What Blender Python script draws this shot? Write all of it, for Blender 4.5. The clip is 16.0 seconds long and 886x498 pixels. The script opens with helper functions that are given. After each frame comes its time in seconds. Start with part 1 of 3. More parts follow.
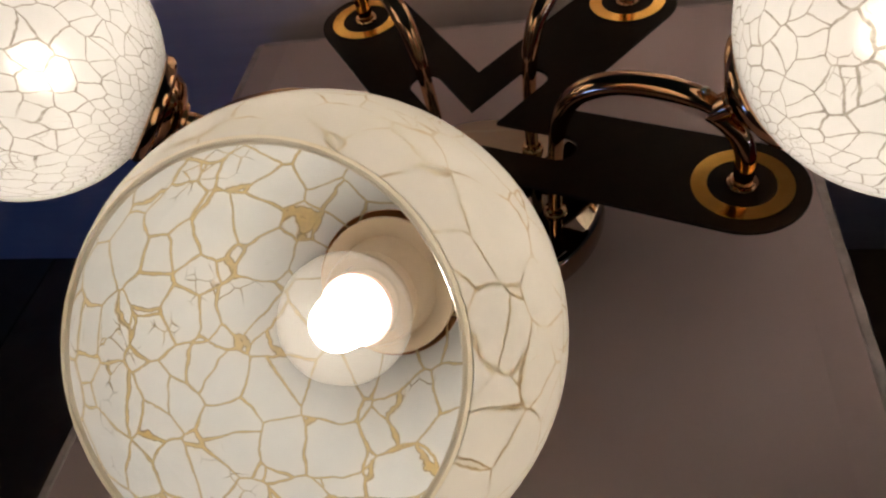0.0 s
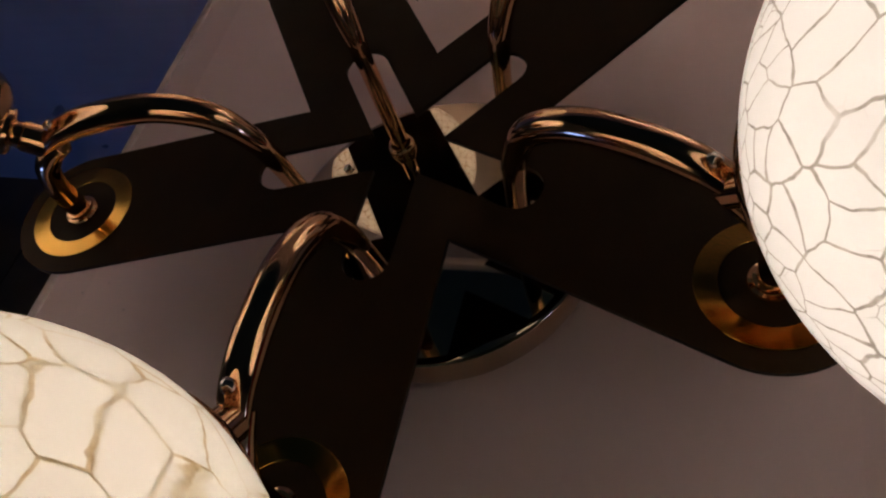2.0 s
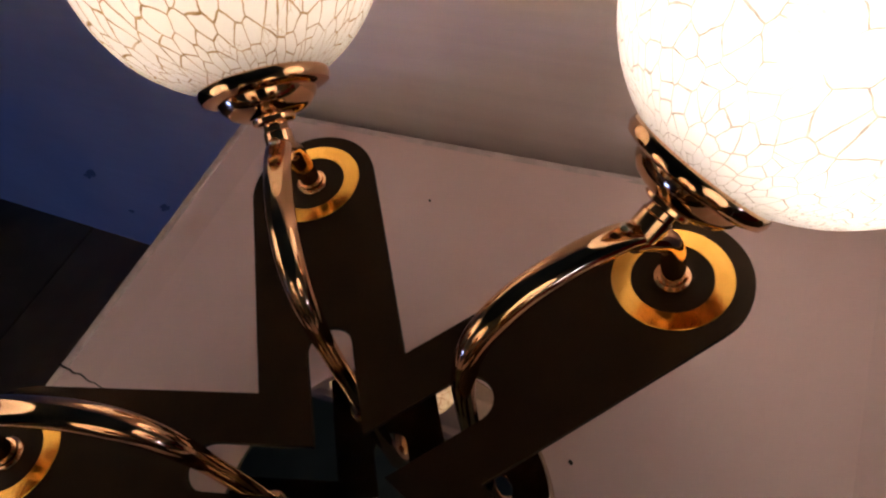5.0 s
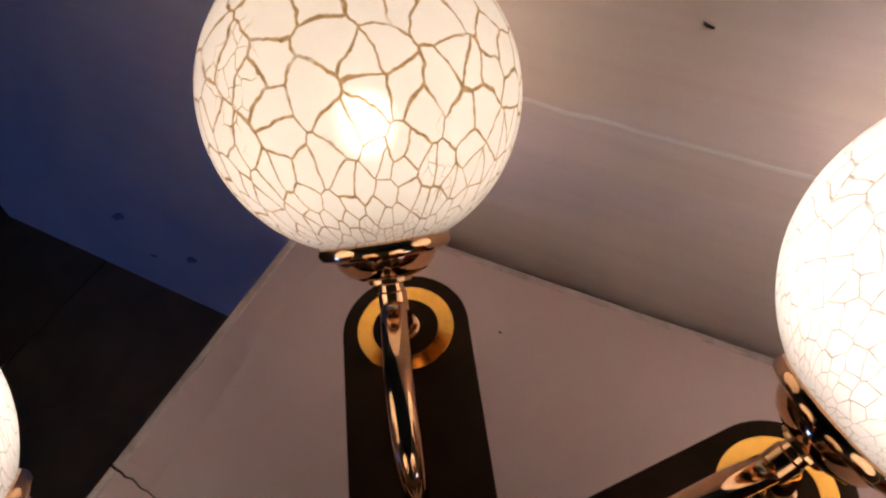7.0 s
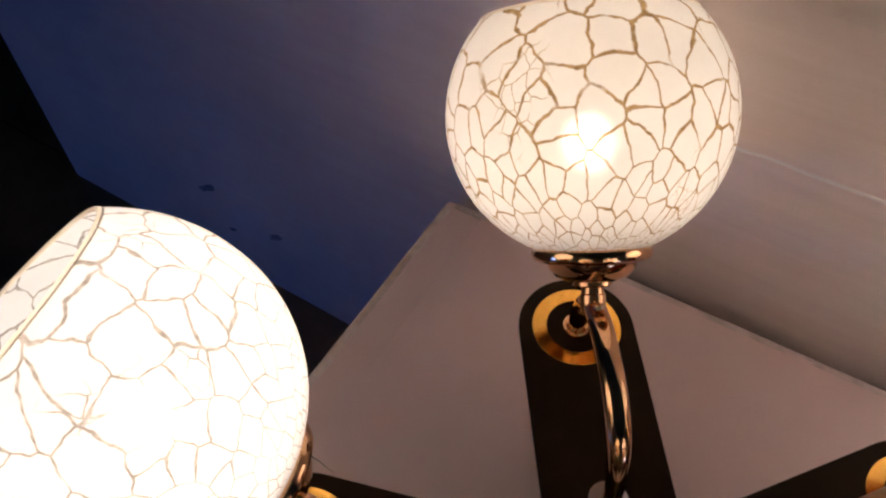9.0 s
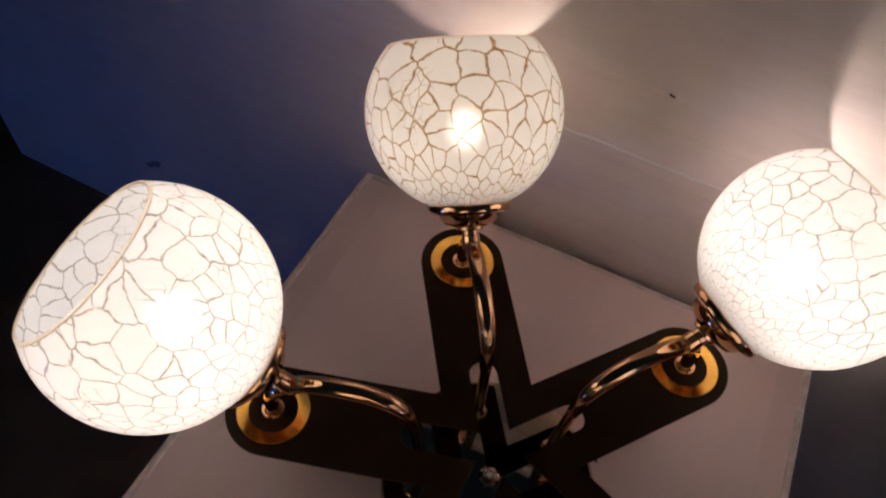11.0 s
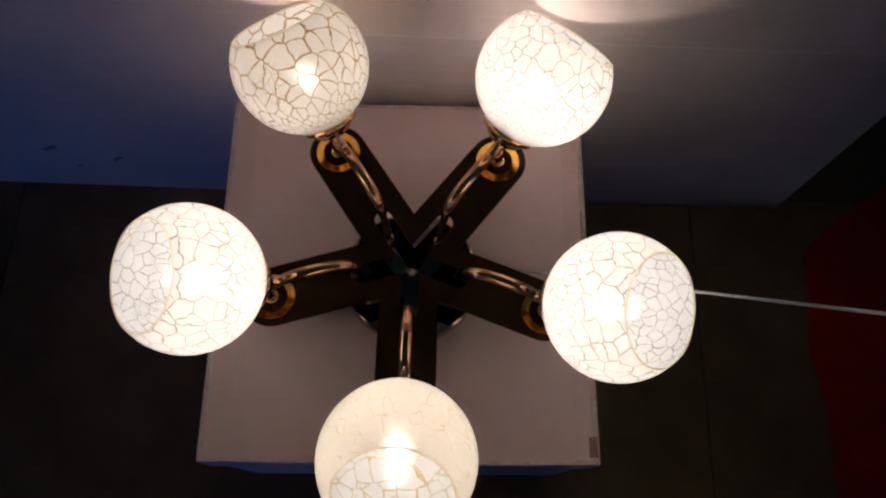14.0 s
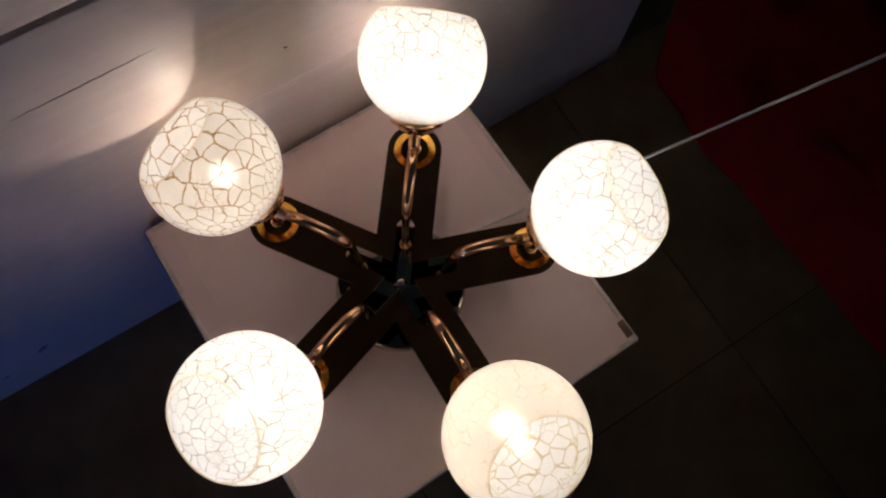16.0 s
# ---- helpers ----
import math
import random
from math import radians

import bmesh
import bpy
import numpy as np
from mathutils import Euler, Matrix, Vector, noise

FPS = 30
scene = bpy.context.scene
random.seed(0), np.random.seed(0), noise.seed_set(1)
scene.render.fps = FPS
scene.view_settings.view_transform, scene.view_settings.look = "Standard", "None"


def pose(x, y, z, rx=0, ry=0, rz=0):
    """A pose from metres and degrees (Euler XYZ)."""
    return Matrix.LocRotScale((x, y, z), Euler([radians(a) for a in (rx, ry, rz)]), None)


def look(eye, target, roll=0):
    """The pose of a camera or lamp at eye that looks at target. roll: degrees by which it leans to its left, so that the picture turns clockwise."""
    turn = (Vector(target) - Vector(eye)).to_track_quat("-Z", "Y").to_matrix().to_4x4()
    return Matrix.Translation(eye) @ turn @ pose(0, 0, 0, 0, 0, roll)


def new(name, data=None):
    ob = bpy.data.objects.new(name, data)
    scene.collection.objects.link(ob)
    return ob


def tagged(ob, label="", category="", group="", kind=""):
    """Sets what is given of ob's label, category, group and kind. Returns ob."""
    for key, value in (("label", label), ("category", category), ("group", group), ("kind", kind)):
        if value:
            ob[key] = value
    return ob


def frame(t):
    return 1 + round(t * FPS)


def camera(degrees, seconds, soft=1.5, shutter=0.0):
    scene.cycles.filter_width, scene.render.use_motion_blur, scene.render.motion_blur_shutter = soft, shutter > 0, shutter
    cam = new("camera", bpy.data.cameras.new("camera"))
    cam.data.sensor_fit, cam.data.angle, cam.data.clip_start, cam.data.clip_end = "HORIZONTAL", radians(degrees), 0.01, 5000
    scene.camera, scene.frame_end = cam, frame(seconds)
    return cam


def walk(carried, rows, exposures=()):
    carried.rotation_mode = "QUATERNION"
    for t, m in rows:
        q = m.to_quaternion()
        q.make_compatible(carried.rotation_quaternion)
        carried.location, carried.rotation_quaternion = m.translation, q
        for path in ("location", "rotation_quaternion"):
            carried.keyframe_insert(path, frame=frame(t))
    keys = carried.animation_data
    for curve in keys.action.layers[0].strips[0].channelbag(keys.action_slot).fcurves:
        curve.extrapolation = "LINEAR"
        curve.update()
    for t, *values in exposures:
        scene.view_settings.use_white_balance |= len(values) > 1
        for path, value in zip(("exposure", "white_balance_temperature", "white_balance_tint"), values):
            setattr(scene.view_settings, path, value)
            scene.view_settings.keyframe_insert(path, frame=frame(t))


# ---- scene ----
# ---------------------------------------------------------------- camera
cam = camera(61.72, 16.0, soft=2.3, shutter=0.0)
PATH = [
    (0, 0.2817, -0.2396, 0.7085, 42.22, 9.77, 44.24),
    (0.5, 0.2570, -0.1954, 0.6891, 39.23, 11.23, 45.75),
    (1, 0.2472, -0.1512, 0.6745, 37.37, 13.04, 48.00),
    (1.5, 0.2335, -0.1154, 0.6612, 35.87, 13.35, 49.71),
    (2, 0.2254, -0.0866, 0.6584, 34.18, 13.28, 50.82),
    (2.5, 0.2134, -0.0550, 0.6612, 32.78, 13.85, 51.91),
    (3, 0.1970, -0.0230, 0.6699, 32.76, 14.51, 52.96),
    (3.5, 0.1876, 0.0040, 0.6823, 33.66, 14.34, 54.63),
    (4, 0.1768, 0.0195, 0.6895, 34.33, 13.30, 56.91),
    (4.2, 0.1707, 0.0287, 0.6927, 34.89, 13.08, 58.00),
    (6.3, 0.0892, 0.0357, 0.7380, 37.91, 7.59, 63.05),
    (6.5, 0.0814, 0.0311, 0.7472, 37.89, 7.12, 63.17),
    (7, 0.0622, 0.0069, 0.7571, 38.50, 5.29, 64.75),
    (7.5, 0.0414, -0.0164, 0.7696, 38.76, 3.86, 66.07),
    (8, 0.0300, -0.0440, 0.7749, 39.41, 2.69, 67.72),
    (8.5, 0.0258, -0.0753, 0.7789, 39.47, 0.93, 68.70),
    (8.7, 0.0273, -0.0908, 0.7858, 38.89, 0.47, 68.59),
    (10.8, 0.1437, -0.1652, 0.8946, 39.23, -4.68, 64.71),
    (11, 0.1418, -0.1603, 0.9231, 36.46, -4.38, 63.07),
    (11.5, 0.1603, -0.1740, 0.9788, 32.83, -4.64, 58.21),
    (12, 0.1467, -0.2024, 1.0462, 28.58, -5.36, 53.04),
    (12.5, 0.1662, -0.2205, 1.1133, 25.50, -3.22, 47.12),
    (13, 0.1943, -0.2227, 1.1783, 22.88, -2.00, 43.26),
    (13.5, 0.2123, -0.2121, 1.2284, 20.28, -1.13, 44.18),
    (14, 0.1790, -0.2073, 1.2397, 19.26, -1.66, 37.99),
    (14.5, 0.1114, -0.2187, 1.2587, 18.00, -1.72, 20.75),
    (15, 0.1019, -0.2259, 1.2680, 18.49, -1.82, 18.36),
    (15.3, 0.1256, -0.2231, 1.2635, 17.59, -1.04, 18.14),
    (15.5, 0.0990, -0.2384, 1.2679, 17.80, -2.28, 15.86),
    (15.8, 0.0702, -0.2528, 1.2750, 18.29, -1.60, 9.39),
    (16, 0.0346, -0.2368, 1.2903, 17.20, -2.33, 4.32),
]
walk(cam, [(t, pose(*r)) for t, *r in PATH], exposures=[
    (0, -0.58, 7100, 8), (1.0, -0.88, 7050, 9), (2.0, -0.50, 7050, 12), (3.0, 0.06, 7350, 14), (4.0, 0.40, 7650, 16), (6.5, 0.24, 7300, 15), (8.5, 0.24, 7300, 16),
    (11.0, -0.14, 6900, 15), (12.5, -0.28, 6850, 13), (13.5, -0.16, 6850, 12), (14.5, -0.02, 6850, 11), (16, 0.12, 6850, 10)])

# ---------------------------------------------------------------- world and large lights
world = bpy.data.worlds.new("night_room")
scene.world = world
world.use_nodes = True
world.node_tree.nodes["Background"].inputs[0].default_value = (0.30, 0.36, 0.55, 1)
world.node_tree.nodes["Background"].inputs[1].default_value = 0.004

BULB = 37.0            # radiance of the glowing cores
BLUE = 1.7             # watts of the added blue fill

BLUE_AT, BLUE_TO = (-0.95, -1.25), (-0.55, 0.0, 0.0)

# fixed measures (metres, floor at z = 0)
PLATE_Z = 0.416        # top of the star plate
BOX_TOP = 0.3364
ARMS = (233.73, 161.36, 88.81, 16.73, 306.18)
SHIFT = ((-0.0012, 0.0036, -0.0037), (-0.0016, -0.0005, -0.0009), (0.0041, -0.0036, -0.0007), (-0.0007, -0.0009, -0.0004), (0.0038, 0.0004, -0.0008))   # how each globe sits out of true: outwards, up, sideways
LEAN = (5.5, 4, 3, 7.5, 8)   # degrees by which each glass leans back in its cup
TILT = pose(0, 0, 0, 1.10, 0.59, 0)   # the star leans a little on its base
WALL_N = radians(126.45)
WALL_D = 0.2600
ND = Vector((math.cos(WALL_N), math.sin(WALL_N), 0))
SD = Vector((ND.y, -ND.x, 0))
FRONT = Matrix(((SD.x, ND.x, 0, ND.x * WALL_D), (SD.y, ND.y, 0, ND.y * WALL_D), (0, 0, 1, 0), (0, 0, 0, 1)))


# ---------------------------------------------------------------- materials
def nodes_of(name):
    m = bpy.data.materials.new(name)
    m.use_nodes = True
    t = m.node_tree
    t.nodes.clear()
    out = t.nodes.new("ShaderNodeOutputMaterial")
    return m, t, out


def add(t, kind, **kw):
    n = t.nodes.new(kind)
    for k, v in kw.items():
        if k.startswith("i_"):
            n.inputs[k[2:].replace("_", " ")].default_value = v
        else:
            setattr(n, k, v)
    return n


def noise_tex(t, vec, scale, detail=4.0, rough=0.55, distortion=0.0):
    n = add(t, "ShaderNodeTexNoise")
    n.inputs["Scale"].default_value = scale
    n.inputs["Detail"].default_value = detail
    n.inputs["Roughness"].default_value = rough
    n.inputs["Distortion"].default_value = distortion
    t.links.new(vec, n.inputs["Vector"])
    return n.outputs["Fac"]


def ramp(t, fac, stops):
    r = add(t, "ShaderNodeValToRGB")
    while len(r.color_ramp.elements) < len(stops):
        r.color_ramp.elements.new(0.5)
    for e, (p, c) in zip(r.color_ramp.elements, stops):
        e.position = p
        e.color = (*c, 1) if len(c) == 3 else c
    t.links.new(fac, r.inputs["Fac"])
    return r.outputs["Color"]


def bump(t, height, strength, distance):
    b = add(t, "ShaderNodeBump")
    b.inputs["Strength"].default_value = strength
    b.inputs["Distance"].default_value = distance
    t.links.new(height, b.inputs["Height"])
    return b.outputs["Normal"]


def surface(name, dark, light, scale, rough=(0.4, 0.6), metal=0.0, fine=400.0, relief=0.15, depth=0.0005, spec=0.5, coat=0.0, vary=0.0):
    """Principled surface, coloured by coarse noise, with fine relief and uneven gloss."""
    m, t, out = nodes_of(name)
    c = add(t, "ShaderNodeTexCoord").outputs["Object"]
    p = add(t, "ShaderNodeBsdfPrincipled")
    coarse = noise_tex(t, c, scale, 6.0, 0.6, 0.3)
    col = ramp(t, coarse, [(0.30, dark), (0.70, light)])
    if vary:
        info = add(t, "ShaderNodeObjectInfo")
        h = add(t, "ShaderNodeHueSaturation")
        mr = add(t, "ShaderNodeMapRange")
        mr.inputs["To Min"].default_value = 1 - vary
        mr.inputs["To Max"].default_value = 1 + vary
        t.links.new(info.outputs["Random"], mr.inputs["Value"])
        t.links.new(mr.outputs[0], h.inputs["Value"])
        t.links.new(col, h.inputs["Color"])
        col = h.outputs["Color"]
    t.links.new(col, p.inputs["Base Color"])
    grain = noise_tex(t, c, fine, 3.0)
    r = add(t, "ShaderNodeMapRange")
    r.inputs["To Min"].default_value, r.inputs["To Max"].default_value = rough
    t.links.new(noise_tex(t, c, scale * 3.1, 5.0), r.inputs["Value"])
    t.links.new(r.outputs[0], p.inputs["Roughness"])
    p.inputs["Metallic"].default_value = metal
    p.inputs["Specular IOR Level"].default_value = spec
    p.inputs["Coat Weight"].default_value = coat
    if relief:
        t.links.new(bump(t, grain, relief, depth), p.inputs["Normal"])
    t.links.new(p.outputs[0], out.inputs[0])
    return m


def laminate(name):
    """White board with long faint grain, dull patches and fine scratches."""
    m, t, out = nodes_of(name)
    c = add(t, "ShaderNodeTexCoord").outputs["Object"]
    mp = add(t, "ShaderNodeMapping")
    mp.inputs["Scale"].default_value = (0.9, 6.0, 16.0)
    t.links.new(c, mp.inputs["Vector"])
    grain = noise_tex(t, mp.outputs[0], 5.0, 7.0, 0.62, 0.4)
    blot_f = noise_tex(t, c, 5.0, 5.0, 0.6)
    p = add(t, "ShaderNodeBsdfPrincipled")
    a = ramp(t, grain, [(0.30, (0.71, 0.588, 0.562)), (0.70, (0.78, 0.658, 0.630))])
    b = ramp(t, blot_f, [(0.35, (0.86, 0.85, 0.85)), (0.65, (1.0, 1.0, 1.0))])
    mx = add(t, "ShaderNodeMix", data_type="RGBA", blend_type="MULTIPLY")
    mx.inputs["Factor"].default_value = 1.0
    t.links.new(a, mx.inputs["A"])
    t.links.new(b, mx.inputs["B"])
    t.links.new(mx.outputs["Result"], p.inputs["Base Color"])
    r = add(t, "ShaderNodeMapRange")
    r.inputs["To Min"].default_value, r.inputs["To Max"].default_value = 0.30, 0.48
    t.links.new(grain, r.inputs["Value"])
    t.links.new(r.outputs[0], p.inputs["Roughness"])
    t.links.new(bump(t, grain, 0.06, 0.004), p.inputs["Normal"])
    t.links.new(p.outputs[0], out.inputs[0])
    return m


def edge_gloss(t, face, edge):
    """How much of a glass surface mirrors: little face on, more at a glancing angle."""
    lw = add(t, "ShaderNodeLayerWeight")
    pw = add(t, "ShaderNodeMath", operation="POWER")
    pw.inputs[1].default_value = 4.0
    t.links.new(lw.outputs["Facing"], pw.inputs[0])
    mr = add(t, "ShaderNodeMapRange")
    mr.inputs["To Min"].default_value = face
    mr.inputs["To Max"].default_value = edge
    t.links.new(pw.outputs[0], mr.inputs["Value"])
    return mr.outputs[0]


def opal_glass(name):
    m, t, out = nodes_of(name)
    dif = add(t, "ShaderNodeBsdfDiffuse")
    tra = add(t, "ShaderNodeBsdfTranslucent")
    milk = ramp(t, noise_tex(t, add(t, "ShaderNodeTexCoord").outputs["Object"], 40.0, 4.0), [(0.3, (0.70, 0.61, 0.47)), (0.7, (0.86, 0.81, 0.72))])
    mix = add(t, "ShaderNodeMixShader")
    for k, b in ((1, dif), (2, tra)):
        t.links.new(milk, b.inputs["Color"])
        t.links.new(b.outputs[0], mix.inputs[k])
    gl = add(t, "ShaderNodeBsdfGlossy")
    gl.inputs["Roughness"].default_value = 0.08
    top = add(t, "ShaderNodeMixShader")
    t.links.new(edge_gloss(t, 0.04, 0.4), top.inputs[0])
    t.links.new(mix.outputs[0], top.inputs[1])
    t.links.new(gl.outputs[0], top.inputs[2])
    t.links.new(top.outputs[0], out.inputs[0])
    return m


def crackle_glass(name, passing, width, gilt, scale=2.7, fade=(0.22, 0.42), liner=False, tint=(1.0, 0.975, 0.95), solid=False):
    """Opal glass with gilded crackle lines; light from inside passes through it scattered. A liner is the gilding alone;
    a solid net is laid through space, so that the gilding and its glass share one net."""
    solid = solid or liner
    m, t, out = nodes_of(name)
    tc = add(t, "ShaderNodeTexCoord")
    info = add(t, "ShaderNodeObjectInfo")
    shift = add(t, "ShaderNodeVectorMath", operation="SCALE")
    shift.inputs[0].default_value = (3.1, 1.7, 2.3)
    if solid:
        shift.inputs["Scale"].default_value = 0.37
    else:
        t.links.new(info.outputs["Random"], shift.inputs["Scale"])
    base = add(t, "ShaderNodeVectorMath", operation="ADD")
    # lay the net round the globe's axis, finer towards the holder
    sep = add(t, "ShaderNodeSeparateXYZ")
    t.links.new(tc.outputs["Object"], sep.inputs[0])

    def calc(op, a, b=None):
        n = add(t, "ShaderNodeMath", operation=op)
        for k, v in enumerate((a, b)):
            if v is None:
                continue
            if isinstance(v, (int, float)):
                n.inputs[k].default_value = v
            else:
                t.links.new(v, n.inputs[k])
        return n.outputs[0]

    theta = calc("ARCCOSINE", calc("MULTIPLY", sep.outputs["Z"], 1 / GLOBE_R))
    spread = calc("ADD", theta, calc("MULTIPLY", calc("POWER", theta, 3.0), 0.085))
    flat = add(t, "ShaderNodeCombineXYZ")
    t.links.new(sep.outputs["X"], flat.inputs[0])
    t.links.new(sep.outputs["Y"], flat.inputs[1])
    unit = add(t, "ShaderNodeVectorMath", operation="NORMALIZE")
    t.links.new(flat.outputs[0], unit.inputs[0])
    warp = add(t, "ShaderNodeVectorMath", operation="SCALE")
    t.links.new(unit.outputs[0], warp.inputs[0])
    t.links.new(spread, warp.inputs["Scale"])
    t.links.new(tc.outputs["Object"], base.inputs[0])
    t.links.new(shift.outputs[0], base.inputs[1])
    place = add(t, "ShaderNodeVectorMath", operation="ADD")
    t.links.new(warp.outputs[0], place.inputs[0])
    big_shift = add(t, "ShaderNodeVectorMath", operation="SCALE")
    big_shift.inputs[0].default_value = (37.0, 61.0, 0.0)
    t.links.new(info.outputs["Random"], big_shift.inputs["Scale"])
    t.links.new(big_shift.outputs[0], place.inputs[1])
    wob = add(t, "ShaderNodeTexNoise")
    wob.inputs["Scale"].default_value = 65
    wob.inputs["Detail"].default_value = 3
    t.links.new(base.outputs[0], wob.inputs["Vector"])
    off = add(t, "ShaderNodeVectorMath", operation="MULTIPLY_ADD")
    off.inputs[1].default_value = (0.20, 0.20, 0.0)
    t.links.new(wob.outputs["Color"], off.inputs[0])
    t.links.new(place.outputs[0], off.inputs[2])

    off_solid = add(t, "ShaderNodeVectorMath", operation="MULTIPLY_ADD")
    off_solid.inputs[1].default_value = (0.006, 0.006, 0.006)
    t.links.new(wob.outputs["Color"], off_solid.inputs[0])
    swell = add(t, "ShaderNodeTexNoise")
    swell.inputs["Scale"].default_value = 15
    swell.inputs["Detail"].default_value = 1
    t.links.new(base.outputs[0], swell.inputs["Vector"])
    uneven = add(t, "ShaderNodeVectorMath", operation="MULTIPLY_ADD")
    uneven.inputs[1].default_value = (0.013, 0.013, 0.013)
    t.links.new(swell.outputs["Color"], uneven.inputs[0])
    t.links.new(base.outputs[0], uneven.inputs[2])
    t.links.new(uneven.outputs[0], off_solid.inputs[2])

    def cells(scale, width):
        v = add(t, "ShaderNodeTexVoronoi", feature="DISTANCE_TO_EDGE", voronoi_dimensions="3D" if solid else "2D")
        v.inputs["Scale"].default_value = scale
        v.inputs["Randomness"].default_value = 1.0
        t.links.new((off_solid if solid else off).outputs[0], v.inputs["Vector"])
        r = add(t, "ShaderNodeMapRange")
        r.inputs["From Min"].default_value = width * 0.5
        r.inputs["From Max"].default_value = width
        r.inputs["To Min"].default_value = 1.0
        r.inputs["To Max"].default_value = 0.0
        # lines swell and thin out along their way
        body = add(t, "ShaderNodeMapRange")
        body.inputs["From Min"].default_value = 0.30
        body.inputs["From Max"].default_value = 0.70
        body.inputs["To Min"].default_value = 1.70
        body.inputs["To Max"].default_value = 0.62
        t.links.new(noise_tex(t, base.outputs[0], 48.0, 2.0), body.inputs["Value"])
        t.links.new(calc("MULTIPLY", v.outputs["Distance"], body.outputs[0]), r.inputs["Value"])
        return r.outputs[0]

    big = cells(scale, width)
    small = cells(scale * 1.78, 0.038 if not solid else 0.024)
    # stray hairlines in patches
    gate = add(t, "ShaderNodeMapRange")
    gate.inputs["From Min"].default_value = 0.60
    gate.inputs["From Max"].default_value = 0.68
    t.links.new(noise_tex(t, base.outputs[0], 26.0, 2.0), gate.inputs["Value"])
    sm = add(t, "ShaderNodeMath", operation="MULTIPLY")
    t.links.new(small, sm.inputs[0])
    t.links.new(gate.outputs[0], sm.inputs[1])
    line = add(t, "ShaderNodeMath", operation="MAXIMUM")
    t.links.new(big, line.inputs[0])
    t.links.new(sm.outputs[0], line.inputs[1])
    # worn gaps in the lines
    worn = add(t, "ShaderNodeMapRange")
    worn.inputs["From Min"].default_value, worn.inputs["From Max"].default_value = fade
    t.links.new(noise_tex(t, base.outputs[0], 60.0, 3.0), worn.inputs["Value"])
    lf = add(t, "ShaderNodeMath", operation="MULTIPLY")
    t.links.new(line.outputs[0], lf.inputs[0])
    t.links.new(worn.outputs[0], lf.inputs[1])

    milk = ramp(t, noise_tex(t, base.outputs[0], 30.0, 4.0), [(0.3, (0.67, 0.69, 0.705)), (0.7, (0.75, 0.77, 0.785))])
    gold = ramp(t, noise_tex(t, base.outputs[0], 300.0, 2.0), [(0.35, gilt[0]), (0.65, gilt[1])])
    col = add(t, "ShaderNodeMix", data_type="RGBA")
    t.links.new(lf.outputs[0], col.inputs["Factor"])
    t.links.new(milk, col.inputs["A"])
    t.links.new(gold, col.inputs["B"])
    nrm = bump(t, lf.outputs[0], 0.08 if solid else 0.25, 0.0006)
    if liner:
        leaf = add(t, "ShaderNodeBsdfPrincipled")
        leaf.inputs["Metallic"].default_value = 0.0
        leaf.inputs["Roughness"].default_value = 0.32
        t.links.new(gold, leaf.inputs["Base Color"])
        t.links.new(bump(t, noise_tex(t, base.outputs[0], 900.0, 2.0), 0.6, 0.0006), leaf.inputs["Normal"])
        air = add(t, "ShaderNodeBsdfTransparent")
        lay = add(t, "ShaderNodeMixShader")
        part_on = add(t, "ShaderNodeMath", operation="MULTIPLY")
        part_on.inputs[1].default_value = 0.82
        t.links.new(lf.outputs[0], part_on.inputs[0])
        t.links.new(part_on.outputs[0], lay.inputs[0])
        t.links.new(air.outputs[0], lay.inputs[1])
        thin = add(t, "ShaderNodeBsdfTranslucent")
        thin.inputs["Color"].default_value = (0.95, 0.84, 0.58, 1)
        foil = add(t, "ShaderNodeMixShader")
        foil.inputs[0].default_value = 0.55
        t.links.new(leaf.outputs[0], foil.inputs[1])
        t.links.new(thin.outputs[0], foil.inputs[2])
        t.links.new(foil.outputs[0], lay.inputs[2])
        t.links.new(lay.outputs[0], out.inputs[0])
        return m
    dif = add(t, "ShaderNodeBsdfDiffuse")
    tra = add(t, "ShaderNodeBsdfTranslucent")
    warm = add(t, "ShaderNodeMix", data_type="RGBA", blend_type="MULTIPLY")
    warm.inputs["Factor"].default_value = 1.0
    warm.inputs["B"].default_value = (*tint, 1)
    t.links.new(col.outputs["Result"], warm.inputs["A"])
    for b, c in ((dif, col), (tra, warm)):
        t.links.new(c.outputs["Result"], b.inputs["Color"])
        t.links.new(nrm, b.inputs["Normal"])
    mix = add(t, "ShaderNodeMixShader")
    mix.inputs[0].default_value = passing
    t.links.new(dif.outputs[0], mix.inputs[1])
    t.links.new(tra.outputs[0], mix.inputs[2])
    # a little light comes straight through, most of it blurred by the milky glass
    clear = add(t, "ShaderNodeBsdfTransparent")
    clear.inputs["Color"].default_value = (1.0, 0.96, 0.90, 1)
    blur = add(t, "ShaderNodeBsdfRefraction")
    blur.inputs["Color"].default_value = (1.0, 0.96, 0.90, 1)
    blur.inputs["Roughness"].default_value = 0.46
    blur.inputs["IOR"].default_value = 1.25
    both = add(t, "ShaderNodeMixShader")
    both.inputs[0].default_value = 0.97
    t.links.new(clear.outputs[0], both.inputs[1])
    t.links.new(blur.outputs[0], both.inputs[2])
    see = add(t, "ShaderNodeMixShader")
    keep = add(t, "ShaderNodeMath", operation="MULTIPLY_ADD")
    keep.inputs[1].default_value = -0.010
    keep.inputs[2].default_value = 0.017
    t.links.new(lf.outputs[0], keep.inputs[0])
    t.links.new(keep.outputs[0], see.inputs[0])
    t.links.new(mix.outputs[0], see.inputs[1])
    t.links.new(both.outputs[0], see.inputs[2])
    gl = add(t, "ShaderNodeBsdfGlossy")
